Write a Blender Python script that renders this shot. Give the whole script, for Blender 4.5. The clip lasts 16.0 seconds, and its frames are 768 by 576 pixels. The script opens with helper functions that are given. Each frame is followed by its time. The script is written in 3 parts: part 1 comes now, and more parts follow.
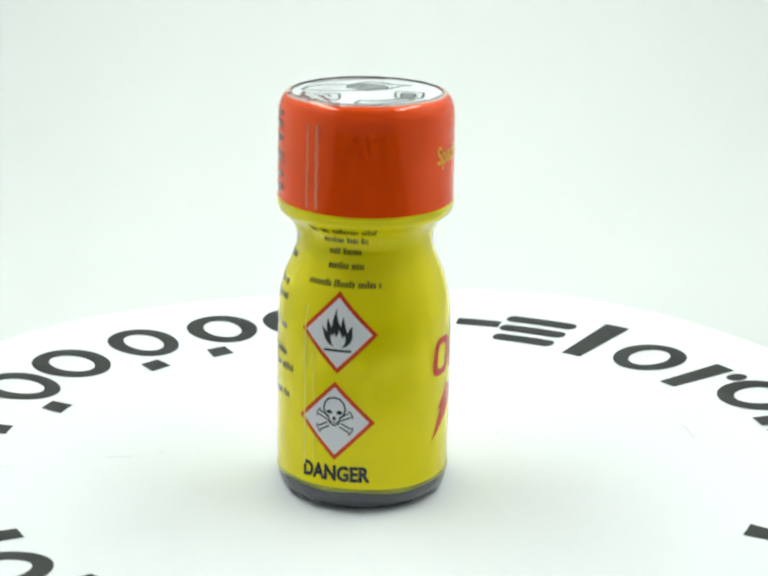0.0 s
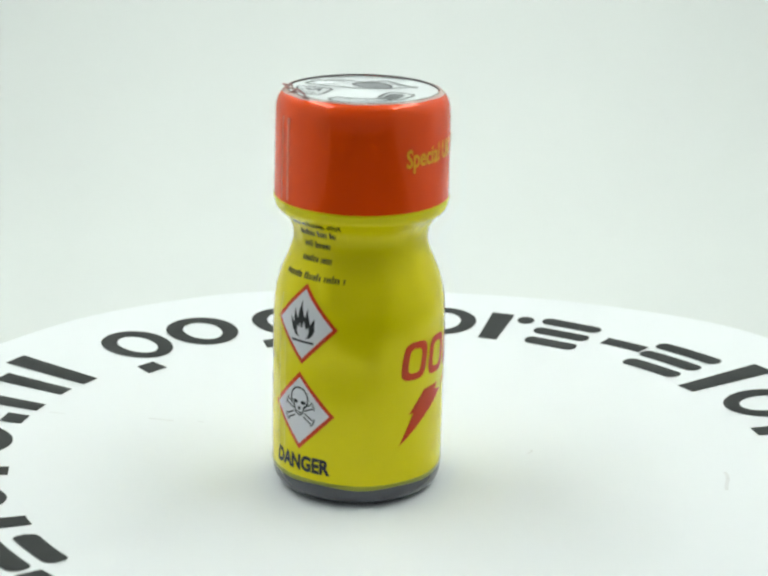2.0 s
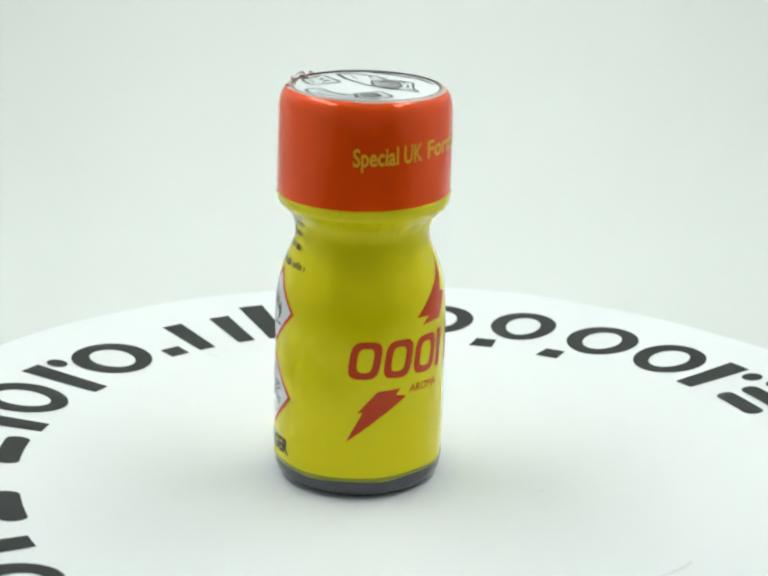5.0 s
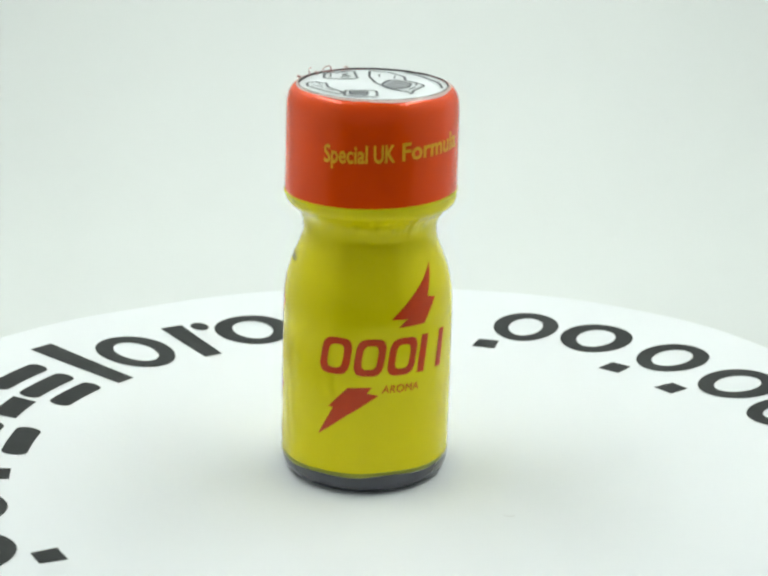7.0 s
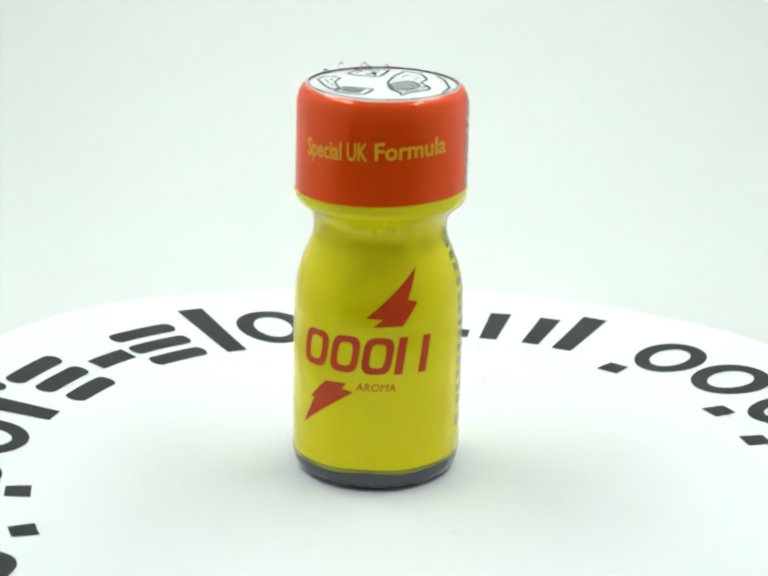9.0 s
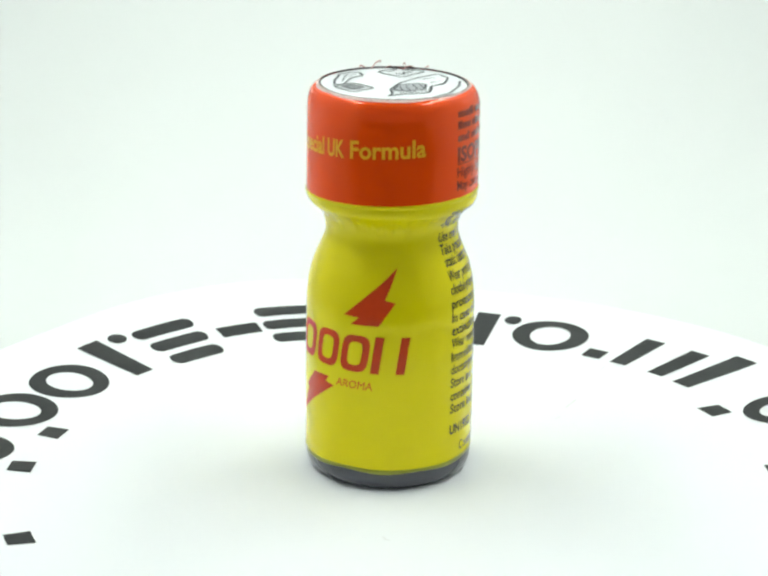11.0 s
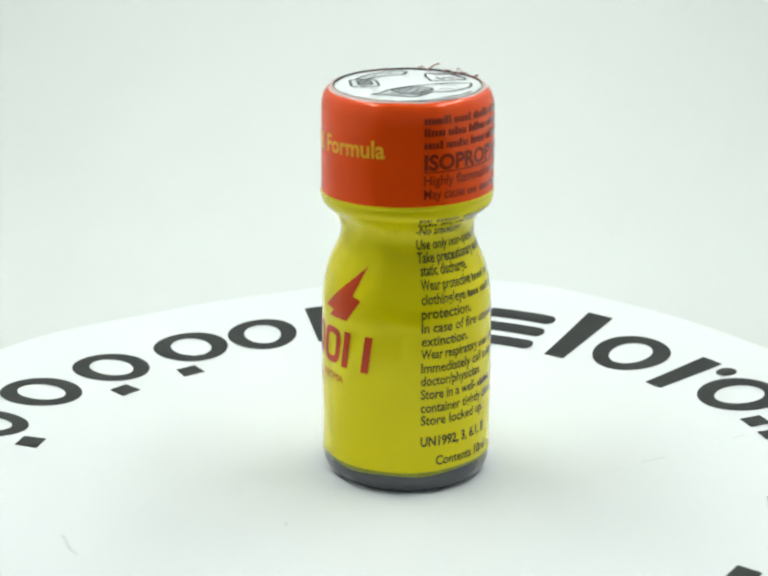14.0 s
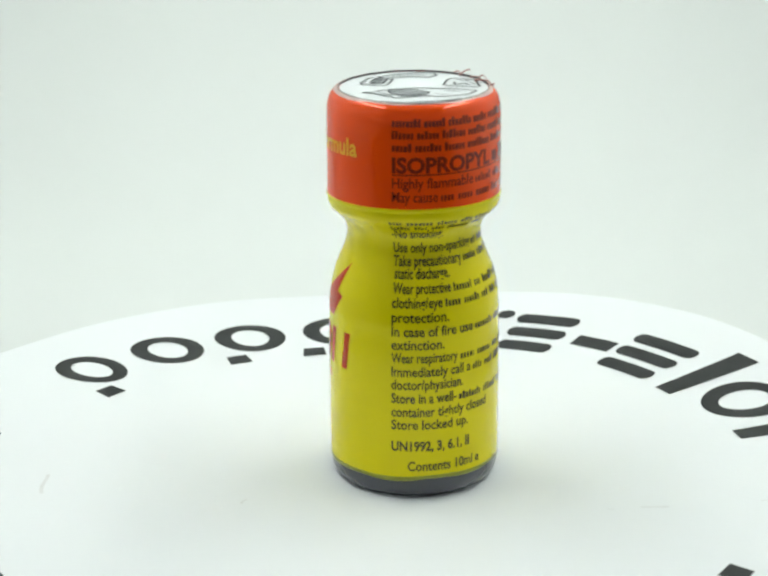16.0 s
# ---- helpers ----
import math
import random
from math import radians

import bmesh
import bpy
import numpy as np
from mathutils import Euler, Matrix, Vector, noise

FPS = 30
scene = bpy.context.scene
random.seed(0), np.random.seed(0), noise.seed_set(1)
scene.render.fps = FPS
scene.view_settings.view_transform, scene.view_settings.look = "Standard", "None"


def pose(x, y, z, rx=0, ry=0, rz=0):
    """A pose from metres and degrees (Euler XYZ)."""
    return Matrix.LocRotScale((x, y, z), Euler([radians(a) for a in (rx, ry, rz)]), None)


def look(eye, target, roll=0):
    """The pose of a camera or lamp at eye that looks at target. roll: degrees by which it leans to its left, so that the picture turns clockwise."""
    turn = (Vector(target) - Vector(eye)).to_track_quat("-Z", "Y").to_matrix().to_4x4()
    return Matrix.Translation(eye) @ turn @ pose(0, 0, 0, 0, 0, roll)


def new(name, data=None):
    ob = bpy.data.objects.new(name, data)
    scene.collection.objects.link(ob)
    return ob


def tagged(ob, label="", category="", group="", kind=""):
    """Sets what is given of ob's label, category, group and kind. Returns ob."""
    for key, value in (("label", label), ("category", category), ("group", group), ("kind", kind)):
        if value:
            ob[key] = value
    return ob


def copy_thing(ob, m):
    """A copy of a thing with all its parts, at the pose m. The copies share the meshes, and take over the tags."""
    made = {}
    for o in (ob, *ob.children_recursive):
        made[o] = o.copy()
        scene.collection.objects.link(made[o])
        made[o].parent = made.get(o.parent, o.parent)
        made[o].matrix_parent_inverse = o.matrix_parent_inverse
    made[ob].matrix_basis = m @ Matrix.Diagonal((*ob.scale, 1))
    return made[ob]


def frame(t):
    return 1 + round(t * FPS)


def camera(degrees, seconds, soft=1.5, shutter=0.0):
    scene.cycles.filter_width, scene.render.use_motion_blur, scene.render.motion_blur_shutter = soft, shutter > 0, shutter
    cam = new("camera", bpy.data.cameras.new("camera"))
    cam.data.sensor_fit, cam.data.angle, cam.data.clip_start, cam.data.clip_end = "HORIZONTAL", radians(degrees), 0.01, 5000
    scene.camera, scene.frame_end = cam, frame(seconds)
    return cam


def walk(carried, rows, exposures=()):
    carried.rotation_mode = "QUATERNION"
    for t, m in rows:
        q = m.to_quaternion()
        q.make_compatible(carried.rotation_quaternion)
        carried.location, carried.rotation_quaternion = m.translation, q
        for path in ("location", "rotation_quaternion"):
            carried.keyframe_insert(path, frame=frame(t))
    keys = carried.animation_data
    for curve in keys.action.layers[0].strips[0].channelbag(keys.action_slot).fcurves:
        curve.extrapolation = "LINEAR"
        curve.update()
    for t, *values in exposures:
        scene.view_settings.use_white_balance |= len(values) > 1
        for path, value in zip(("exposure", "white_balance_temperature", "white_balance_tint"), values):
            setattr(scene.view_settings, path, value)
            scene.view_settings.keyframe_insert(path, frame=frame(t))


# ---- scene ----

# ================= camera =================
EYE = (0.00000, -0.25528, 0.11007)
AIM = (-0.00192, 0.69674, -0.19595)
cam = camera(22.803, 16.0, soft=2.4)
cam.data.dof.use_dof = True
cam.data.dof.focus_distance = 0.29
cam.data.dof.aperture_fstop = 60
EXPOSURE = [(0.0, 0.02), (0.5, -0.04), (1.0, -0.1), (1.5, -0.15), (2.5, -0.18), (4.0, -0.18), (7.0, -0.18), (8.0, -0.13), (9.0, -0.03), (11.5, 0.07),
            (12.5, 0.07), (13.5, -0.06), (14.5, -0.13), (16.0, -0.15)]
VIEW = look(EYE, AIM, 0.3895)
walk(cam, [(0.0, VIEW), (16.0, VIEW)], exposures=EXPOSURE)

# turntable angle, seconds and degrees (clockwise from above)
TURN = [(0.0, 0.00), (0.5, 5.59), (1.0, 11.77), (1.5, 17.24), (2.0, 22.68), (2.5, 28.67), (3.0, 35.22), (3.5, 40.90), (4.0, 46.94), (4.5, 53.12), (5.0, 59.29), (5.5, 65.47), (6.0, 71.64), (6.5, 77.82), (7.0, 84.04), (7.5, 90.35), (8.0, 95.95), (8.5, 101.81), (9.0, 108.31), (9.5, 114.33), (10.0, 120.35), (10.5, 126.37), (11.0, 132.39), (11.5, 138.41), (12.0, 144.85), (12.5, 150.93), (13.0, 157.07), (13.5, 163.12), (14.0, 168.77), (14.5, 174.47), (15.0, 181.29), (15.5, 187.32), (16.0, 193.47)]

# ================= light =================
world = bpy.data.worlds.new("dim_room")
scene.world = world
world.use_nodes = True
world.node_tree.nodes["Background"].inputs[0].default_value = (0.75, 0.8, 0.85, 1)
world.node_tree.nodes["Background"].inputs[1].default_value = 0.25
LED_STRENGTH = 12.3
LED_COLOUR = (0.95, 1.0, 0.968)

# ================= materials =================
def material(name, colour, rough=0.5, metal=0.0, coat=0.0, spec=0.5, bump=0.0, bump_scale=900.0,
             vary=0.0, vary_scale=60.0, rough_vary=0.0, noise_detail=4.0):
    """Principled surface with colour variation, a fine bump and uneven gloss."""
    m = bpy.data.materials.new(name)
    m.use_nodes = True
    nt = m.node_tree
    b = nt.nodes["Principled BSDF"]
    b.inputs["Base Color"].default_value = (*colour, 1)
    b.inputs["Roughness"].default_value = rough
    b.inputs["Metallic"].default_value = metal
    b.inputs["Coat Weight"].default_value = coat
    b.inputs["Coat Roughness"].default_value = 0.06
    b.inputs["Specular IOR Level"].default_value = spec
    co = nt.nodes.new("ShaderNodeTexCoord")
    if vary:
        n1 = nt.nodes.new("ShaderNodeTexNoise")
        n1.inputs["Scale"].default_value = vary_scale
        n1.inputs["Detail"].default_value = noise_detail
        nt.links.new(co.outputs["Object"], n1.inputs["Vector"])
        mix = nt.nodes.new("ShaderNodeMix")
        mix.data_type = "RGBA"
        mix.inputs[6].default_value = (*[min(1, c * (1 + vary)) for c in colour], 1)
        mix.inputs[7].default_value = (*[c * (1 - vary) for c in colour], 1)
        nt.links.new(n1.outputs["Fac"], mix.inputs[0])
        nt.links.new(mix.outputs[2], b.inputs["Base Color"])
    if rough_vary:
        n3 = nt.nodes.new("ShaderNodeTexNoise")
        n3.inputs["Scale"].default_value = 220.0
        nt.links.new(co.outputs["Object"], n3.inputs["Vector"])
        mr = nt.nodes.new("ShaderNodeMapRange")
        mr.inputs["To Min"].default_value = max(0.02, rough - rough_vary)
        mr.inputs["To Max"].default_value = rough + rough_vary
        nt.links.new(n3.outputs["Fac"], mr.inputs["Value"])
        nt.links.new(mr.outputs["Result"], b.inputs["Roughness"])
    if bump:
        n2 = nt.nodes.new("ShaderNodeTexNoise")
        n2.inputs["Scale"].default_value = bump_scale
        n2.inputs["Detail"].default_value = 5.0
        nt.links.new(co.outputs["Object"], n2.inputs["Vector"])
        bp = nt.nodes.new("ShaderNodeBump")
        bp.inputs["Strength"].default_value = 1.0
        bp.inputs["Distance"].default_value = bump
        nt.links.new(n2.outputs["Fac"], bp.inputs["Height"])
        nt.links.new(bp.outputs["Normal"], b.inputs["Normal"])
    return m


def glow(name, colour, strength):
    m = bpy.data.materials.new(name)
    m.use_nodes = True
    nt = m.node_tree
    nt.nodes.remove(nt.nodes["Principled BSDF"])
    e = nt.nodes.new("ShaderNodeEmission")
    e.inputs[0].default_value = (*colour, 1)
    e.inputs[1].default_value = strength
    nt.links.new(e.outputs[0], nt.nodes["Material Output"].inputs[0])
    return m


M_SWEEP = material("matte_white_pvc", (0.765, 0.79, 0.77), 0.75, bump=0.00003, bump_scale=700, vary=0.015, vary_scale=9)
M_WALL = material("white_nylon", (0.91, 0.93, 0.91), 0.8, bump=0.00004, bump_scale=1500, vary=0.02, vary_scale=12)
M_TABLE = material("dark_tabletop", (0.10, 0.10, 0.10), 0.55, bump=0.00003, bump_scale=600, vary=0.12, vary_scale=40)
M_FRAME = material("grey_plastic", (0.35, 0.36, 0.37), 0.5, vary=0.1)
M_PAPER = material("white_paper", (0.835, 0.858, 0.872), 0.6, bump=0.00002, bump_scale=1100, vary=0.012, vary_scale=35)
M_PLATTER = material("white_plastic", (0.8, 0.81, 0.8), 0.4, vary=0.02)
M_INK = material("black_print", (0.022, 0.024, 0.024), 0.5, spec=0.25, vary=0.45, vary_scale=260, bump=0.00001, bump_scale=2500)
M_SCUFF = material("grey_scuff", (0.74, 0.745, 0.75), 0.6, vary=0.1, vary_scale=500)
M_YELLOW = material("yellow_shrink_film", (0.80, 0.69, 0.0), 0.10, metal=0.14, spec=0.28, vary=0.05, vary_scale=240,
                    bump=0.000006, bump_scale=330, rough_vary=0.03)
M_RED = material("red_shrink_film", (0.95, 0.078, 0.0), 0.03, metal=0.12, spec=0.42, vary=0.04, vary_scale=180,
                 bump=0.000003, bump_scale=260, rough_vary=0.02)
M_PRINT_RED = material("red_print", (0.60, 0.055, 0.008), 0.18, spec=0.3, vary=0.10, vary_scale=700)
M_PRINT_BLACK = material("dark_print", (0.068, 0.060, 0.008), 0.16, spec=0.5, vary=0.2, vary_scale=900)
M_PRINT_SIGN = material("black_sign_print", (0.028, 0.030, 0.032), 0.22, spec=0.3, vary=0.2, vary_scale=900)
M_PRINT_CAP = material("dark_print_on_red", (0.22, 0.022, 0.003), 0.05, spec=0.6, vary=0.25, vary_scale=900)
M_PRINT_GOLD = material("golden_yellow_print", (0.98, 0.50, 0.03), 0.08, spec=0.3, vary=0.08, vary_scale=900)
M_PRINT_WHITE = material("white_print", (0.74, 0.74, 0.77), 0.16, spec=0.3, vary=0.03, vary_scale=500)
M_GLASS = material("smoked_glass", (0.062, 0.064, 0.078), 0.2, coat=0.4, vary=0.25, vary_scale=180, rough_vary=0.06)
M_CAPTOP = material("white_cap_plastic", (0.82, 0.85, 0.86), 0.3, vary=0.03, vary_scale=300, bump=0.00001, bump_scale=900)
# dark tone painted for the shade along the cap's white relief
M_RELIEF_SHADE = material("dark_relief_shade", (0.075, 0.085, 0.095), 0.45, vary=0.35, vary_scale=600)
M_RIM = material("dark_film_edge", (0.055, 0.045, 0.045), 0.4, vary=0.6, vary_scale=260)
# grey tone painted for the shaded faces of the same relief
M_RELIEF_FACE_SHADE = material("grey_relief_shade", (0.42, 0.44, 0.46), 0.35, vary=0.15, vary_scale=400)
M_HEM = material("dull_film_hem", (0.30, 0.31, 0.02), 0.3, vary=0.3, vary_scale=300)
M_FRINGE = material("torn_red_film", (0.50, 0.26, 0.24), 0.3, vary=0.3, vary_scale=800)
# whitish film tone that also carries the cap shoulder's painted highlight
M_FILM_HIGHLIGHT = material("pale_film_highlight", (0.66, 0.46, 0.41), 0.25, vary=0.2, vary_scale=260)
M_CLEAR = material("film_seam", (0.80, 0.71, 0.08), 0.10, coat=0.3, vary=0.04, vary_scale=500)
# seam on the cap: its bright reflected streak is painted as paler red
M_SEAM_GLINT = material("film_seam_red_glint", (0.92, 0.26, 0.14), 0.10, coat=0.4, vary=0.04, vary_scale=500)
M_LED = glow("led_diffuser", LED_COLOUR, LED_STRENGTH)

MM = 0.001


# ================= mesh helpers =================
def mesh_of(name, bm, mat, smooth=False):
    me = bpy.data.meshes.new(name)
    bm.to_mesh(me)
    bm.free()
    if mat:
        me.materials.append(mat)
    if smooth:
        for p in me.polygons:
            p.use_smooth = True
    return me


def part(name, bm, mat, parent, label="", smooth=False):
    """One mesh object under a thing or a part."""
    ob = new(name, mesh_of(name, bm, mat, smooth))
    ob.parent = parent
    if label:
        tagged(ob, label)
    return ob


def box(bm, x0, x1, y0, y1, z0, z1):
    r = bmesh.ops.create_cube(bm, size=1.0)
    for v in r["verts"]:
        v.co = Vector(((x0 + x1) / 2 + v.co.x * (x1 - x0), (y0 + y1) / 2 + v.co.y * (y1 - y0), (z0 + z1) / 2 + v.co.z * (z1 - z0)))


def lathe(profile, steps=160, wobble=None, scale=None):
    """Surface of revolution about z from (radius, height) pairs in mm."""
    bm = bmesh.new()
    rings = []
    for r, z in profile:
        ring = []
        for i in range(steps):
            a = 2 * math.pi * i / steps
            rr, zz = (r, z) if wobble is None else wobble(r, z, a)
            zz = zz if scale is None else scale(zz)
            ring.append(bm.verts.new((rr * MM * math.cos(a), rr * MM * math.sin(a), zz * MM)))
        rings.append(ring)
    for lo, hi in zip(rings, rings[1:]):
        for i in range(steps):
            j = (i + 1) % steps
            bm.faces.new((lo[i], lo[j], hi[j], hi[i]))
    return bm, rings


def refine(bm, longest):
    """Split edges until none is longer than this, so that flat print can follow a curve."""
    for _ in range(6):
        long_edges = [e for e in bm.edges if e.calc_length() > longest]
        if not long_edges:
            break
        bmesh.ops.subdivide_edges(bm, edges=long_edges, cuts=1)
        bmesh.ops.triangulate(bm, faces=[f for f in bm.faces if len(f.verts) > 3])


def polygon(points, hole=None):
    """Flat polygon (x, z in mm) in the xy plane, with a hole whose points pair with the outline."""
    bm = bmesh.new()
    outer = [bm.verts.new((x, y, 0)) for x, y in points]
    if hole is None:
        bm.faces.new(outer)
        bmesh.ops.triangulate(bm, faces=bm.faces[:])
    else:
        inner = [bm.verts.new((x, y, 0)) for x, y in hole]
        n = len(outer)
        for i in range(n):
            j = (i + 1) % n
            bm.faces.new((outer[i], outer[j], inner[j], inner[i]))
    return bm


def stroke(points, width, closed=False):
    """Ribbon along a flat polyline (mm)."""
    bm = bmesh.new()
    n = len(points)
    left, right = [], []
    for i, p in enumerate(points):
        a = points[(i - 1) % n] if closed or i > 0 else p
        b = points[(i + 1) % n] if closed or i < n - 1 else p
        d = Vector((b[0] - a[0], b[1] - a[1]))
        d = d.normalized() if d.length > 0 else Vector((1, 0))
        nx, ny = -d.y * width / 2, d.x * width / 2
        left.append(bm.verts.new((p[0] + nx, p[1] + ny, 0)))
        right.append(bm.verts.new((p[0] - nx, p[1] - ny, 0)))
    for i in range(n if closed else n - 1):
        j = (i + 1) % n
        bm.faces.new((left[i], left[j], right[j], right[i]))
    return bm


def ridge(points, width, tall):
    """Raised bead along an upright flat polyline (mm), round in section."""
    bm = bmesh.new()
    rows = []
    for x, y in points:
        rows.append([bm.verts.new((x + width / 2 * math.cos(math.pi * k / 6), y, tall * math.sin(math.pi * k / 6))) for k in range(7)])
    for lo, hi in zip(rows, rows[1:]):
        for p in range(6):
            bm.faces.new((lo[p], lo[p + 1], hi[p + 1], hi[p]))
    return bm


def ellipse(cx, cy, rx, ry, n=28, lean=0.0):
    return [(cx + rx * math.cos(2 * math.pi * i / n) + lean * ry * math.sin(2 * math.pi * i / n),
             cy + ry * math.sin(2 * math.pi * i / n)) for i in range(n)]


def join(bms):
    out = bmesh.new()
    for b in bms:
        me = bpy.data.meshes.new("piece")
        b.to_mesh(me)
        b.free()
        out.from_mesh(me)
        bpy.data.meshes.remove(me)
    return out


# ================= bottle shape =================
BODY = [(12.06, 5.1), (12.1, 5.5), (12.12, 10), (12.12, 16), (12.1, 22), (12.06, 25.5), (12.0, 27.9), (11.87, 29.4),
        (11.66, 30.8), (11.38, 32.0), (11.08, 33.0), (10.65, 34.1), (10.18, 35.2), (9.72, 36.3), (9.45, 37.3), (9.38, 38.3),
        (9.53, 39.4), (9.85, 40.2), (10.35, 40.9), (11.0, 41.5), (11.6, 42.0), (11.93, 42.5), (12.06, 43.0), (12.08, 43.5)]
CAPSIDE = [(12.1, 43.5), (12.1, 44.2), (12.08, 46), (12.05, 50), (12.02, 54), (11.98, 55.6), (11.88, 56.5),
           (11.63, 57.3), (11.22, 57.9), (10.77, 58.24), (10.4, 58.32), (10.2, 58.33)]


def height(z):
    """Height above the disc of a mark on the wrapper, whose own scale starts below the foot, mm."""
    return 1.004 * z - 1.92


def bearing(a):
    """Angle round the bottle of a mark on the wrapper, degrees, and the stretch of the film there."""
    a = a - 360 if a > 215 else a
    return (a, 1.0) if a < -80 else (-80 + 1.0275 * (a + 80), 1.0275)


def slant(a):
    """How far the wrapper's colour edges stand above their mean round the bottle, mm."""
    return 0.28 + 0.36 * math.cos(a - radians(110))


def radius(z):
    """Outer radius of the sleeve at a height, mm."""
    pr = BODY + CAPSIDE[1:]
    for (r0, z0), (r1, z1) in zip(pr, pr[1:]):
        if z0 <= z <= z1:
            return r0 + (r1 - r0) * (z - z0) / (z1 - z0)
    return pr[0][0]


def wrap(bm, angle, z0, lift=0.05, longest=0.7):
    """Lay flat print (mm) on the bottle: x runs round it from the angle, y upward from z0."""
    refine(bm, longest)
    turn, stretch = bearing(angle)
    for v in bm.verts:
        z = z0 + v.co.y
        r = radius(z) + lift + v.co.z
        a = radians(turn) + v.co.x * stretch / 12.1
        z = height(z)
        v.co = Vector((r * MM * math.cos(a), r * MM * math.sin(a), z * MM))
    bmesh.ops.recalc_face_normals(bm, faces=bm.faces[:])
    return bm


def lettering(text, a0, a1, cap_height, bold=0.0, shear=0.0, rise=0.0):
    """Flat text mesh from x = 0 that fills the angle a0 to a1 (degrees at radius 12.1 mm)."""
    cu = bpy.data.curves.new("lettering", "FONT")
    cu.body = text
    cu.size = 1.0
    cu.offset = bold
    cu.shear = shear
    cu.resolution_u = 3
    ob = bpy.data.objects.new("lettering", cu)
    scene.collection.objects.link(ob)
    me = bpy.data.meshes.new_from_object(ob.evaluated_get(bpy.context.evaluated_depsgraph_get()))
    bpy.data.objects.remove(ob)
    bpy.data.curves.remove(cu)
    bm = bmesh.new()
    bm.from_mesh(me)
    bpy.data.meshes.remove(me)
    xs = [v.co.x for v in bm.verts]
    width = radians(a1 - a0) * 12.1
    k = width / (max(xs) - min(xs))
    lo = min(xs)
    for v in bm.verts:
        v.co.x = (v.co.x - lo) * k
        v.co.y = v.co.y / 0.69 * cap_height + v.co.x * rise
        v.co.z = 0
    return bm


def bars(a0, a1, tall, rng, gap=0.55, word=(1.4, 4.0), block=0.34, space=0.5):
    """Plain small bars in word-long runs that stand for print too small to read."""
    total = radians(a1 - a0) * 12.1
    bms, x = [], 0.0
    while x < total - 0.3:
        end = min(x + rng.uniform(*word), total)
        while x < end - 0.15:
            w = min(block * rng.uniform(0.75, 1.25), end - x)
            h = tall * rng.choice((0.78, 0.78, 0.8, 1.1))
            bms.append(polygon([(x, 0), (x + w, 0), (x + w, h), (x, h)]))
            x += w + block * space
        x += gap
    return join(bms)


# ================= light tent =================
def light_tent():
    bm = bmesh.new()
    prof = [(-0.13, -0.014), (0.16, -0.014)]
    for i in range(1, 13):
        a = math.pi / 2 * i / 12
        prof.append((0.16 + 0.10 * math.sin(a), -0.014 + 0.10 * (1 - math.cos(a))))
    prof.append((0.26, 0.42))
    left = [bm.verts.new((-0.235, y, z)) for y, z in prof]
    right = [bm.verts.new((0.235, y, z)) for y, z in prof]
    for i in range(len(prof) - 1):
        bm.faces.new((left[i], right[i], right[i + 1], left[i + 1]))
    ob = new("backdrop", mesh_of("backdrop", bm, M_SWEEP, True))
    mod = ob.modifiers.new("thickness", "SOLIDIFY")
    mod.thickness = 0.0008
    mod.offset = -1
    tagged(ob, "seamless white sweep curving from floor to back", "backdrop", kind="structure")
    for name, x0, x1, y0, y1 in (("wall_west", -0.243, -0.237, -0.27, 0.268), ("wall_east", 0.237, 0.243, -0.27, 0.268),
                                 ("wall_north", -0.237, 0.237, 0.263, 0.268)):
        bm = bmesh.new()
        box(bm, x0, x1, y0, y1, -0.02, 0.43)
        tagged(new(name, mesh_of(name, bm, M_WALL)), "white fabric wall of the light tent", "wall", kind="structure")
    bm = bmesh.new()
    box(bm, -0.237, 0.237, -0.13, 0.263, -0.02, -0.0152)
    tagged(new("floor", mesh_of("floor", bm, M_WALL)), "white fabric floor of the light tent", "floor", kind="structure")
    bm = bmesh.new()
    box(bm, -0.7, 0.7, -0.6, 0.6, -0.045, -0.0204)
    tagged(new("ground", mesh_of("ground", bm, M_TABLE)), "plain dark grey tabletop under the light tent", "tabletop", kind="structure")
    bm = bmesh.new()
    box(bm, -0.243, 0.243, -0.27, 0.268, 0.43, 0.436)
    tagged(new("ceiling", mesh_of("ceiling", bm, M_WALL)), "white fabric top of the light tent", "ceiling", kind="structure")


def led_bar():
    root = new("led_bar")
    tagged(root, "long white LED bar lamp along an upper tent edge", "lamp", "LED bars of the tent")
    bm = bmesh.new()
    box(bm, -0.034, 0.034, -0.165, 0.165, -0.004, 0.002)
    part("housing", bm, M_FRAME, root)
    bm = bmesh.new()
    box(bm, -0.028, 0.028, -0.16, 0.16, -0.0065, -0.0042)
    part("diffuser", bm, M_LED, root, "glowing white diffuser")
    root.matrix_basis = pose(-0.195, 0.075, 0.402, 0, -35, 0)
    copy_thing(root, pose(0.195, 0.075, 0.402, 0, 35, 0))


# ================= turntable =================
RING = (0.85, 3.49)      # centre of the printed ring on the disc, mm


def lift(a):
    """How far the paper's edge has curled up from the platter, mm."""
    terms = [(-1.79, -1.45), (-0.37, 0.56), (0.97, 0.14), (0.13, -0.42), (-0.3, 0.06)]
    s = 1.30 + sum(p * math.cos((k + 1) * a) + q * math.sin((k + 1) * a) for k, (p, q) in enumerate(terms))
    return s if s > 0.2 else 0.2 + 0.3 * math.tanh((s - 0.2) / 0.3)


def paper_height(a, r):
    return lift(a) * (max(0.0, r - 18) / 65) ** 1.5


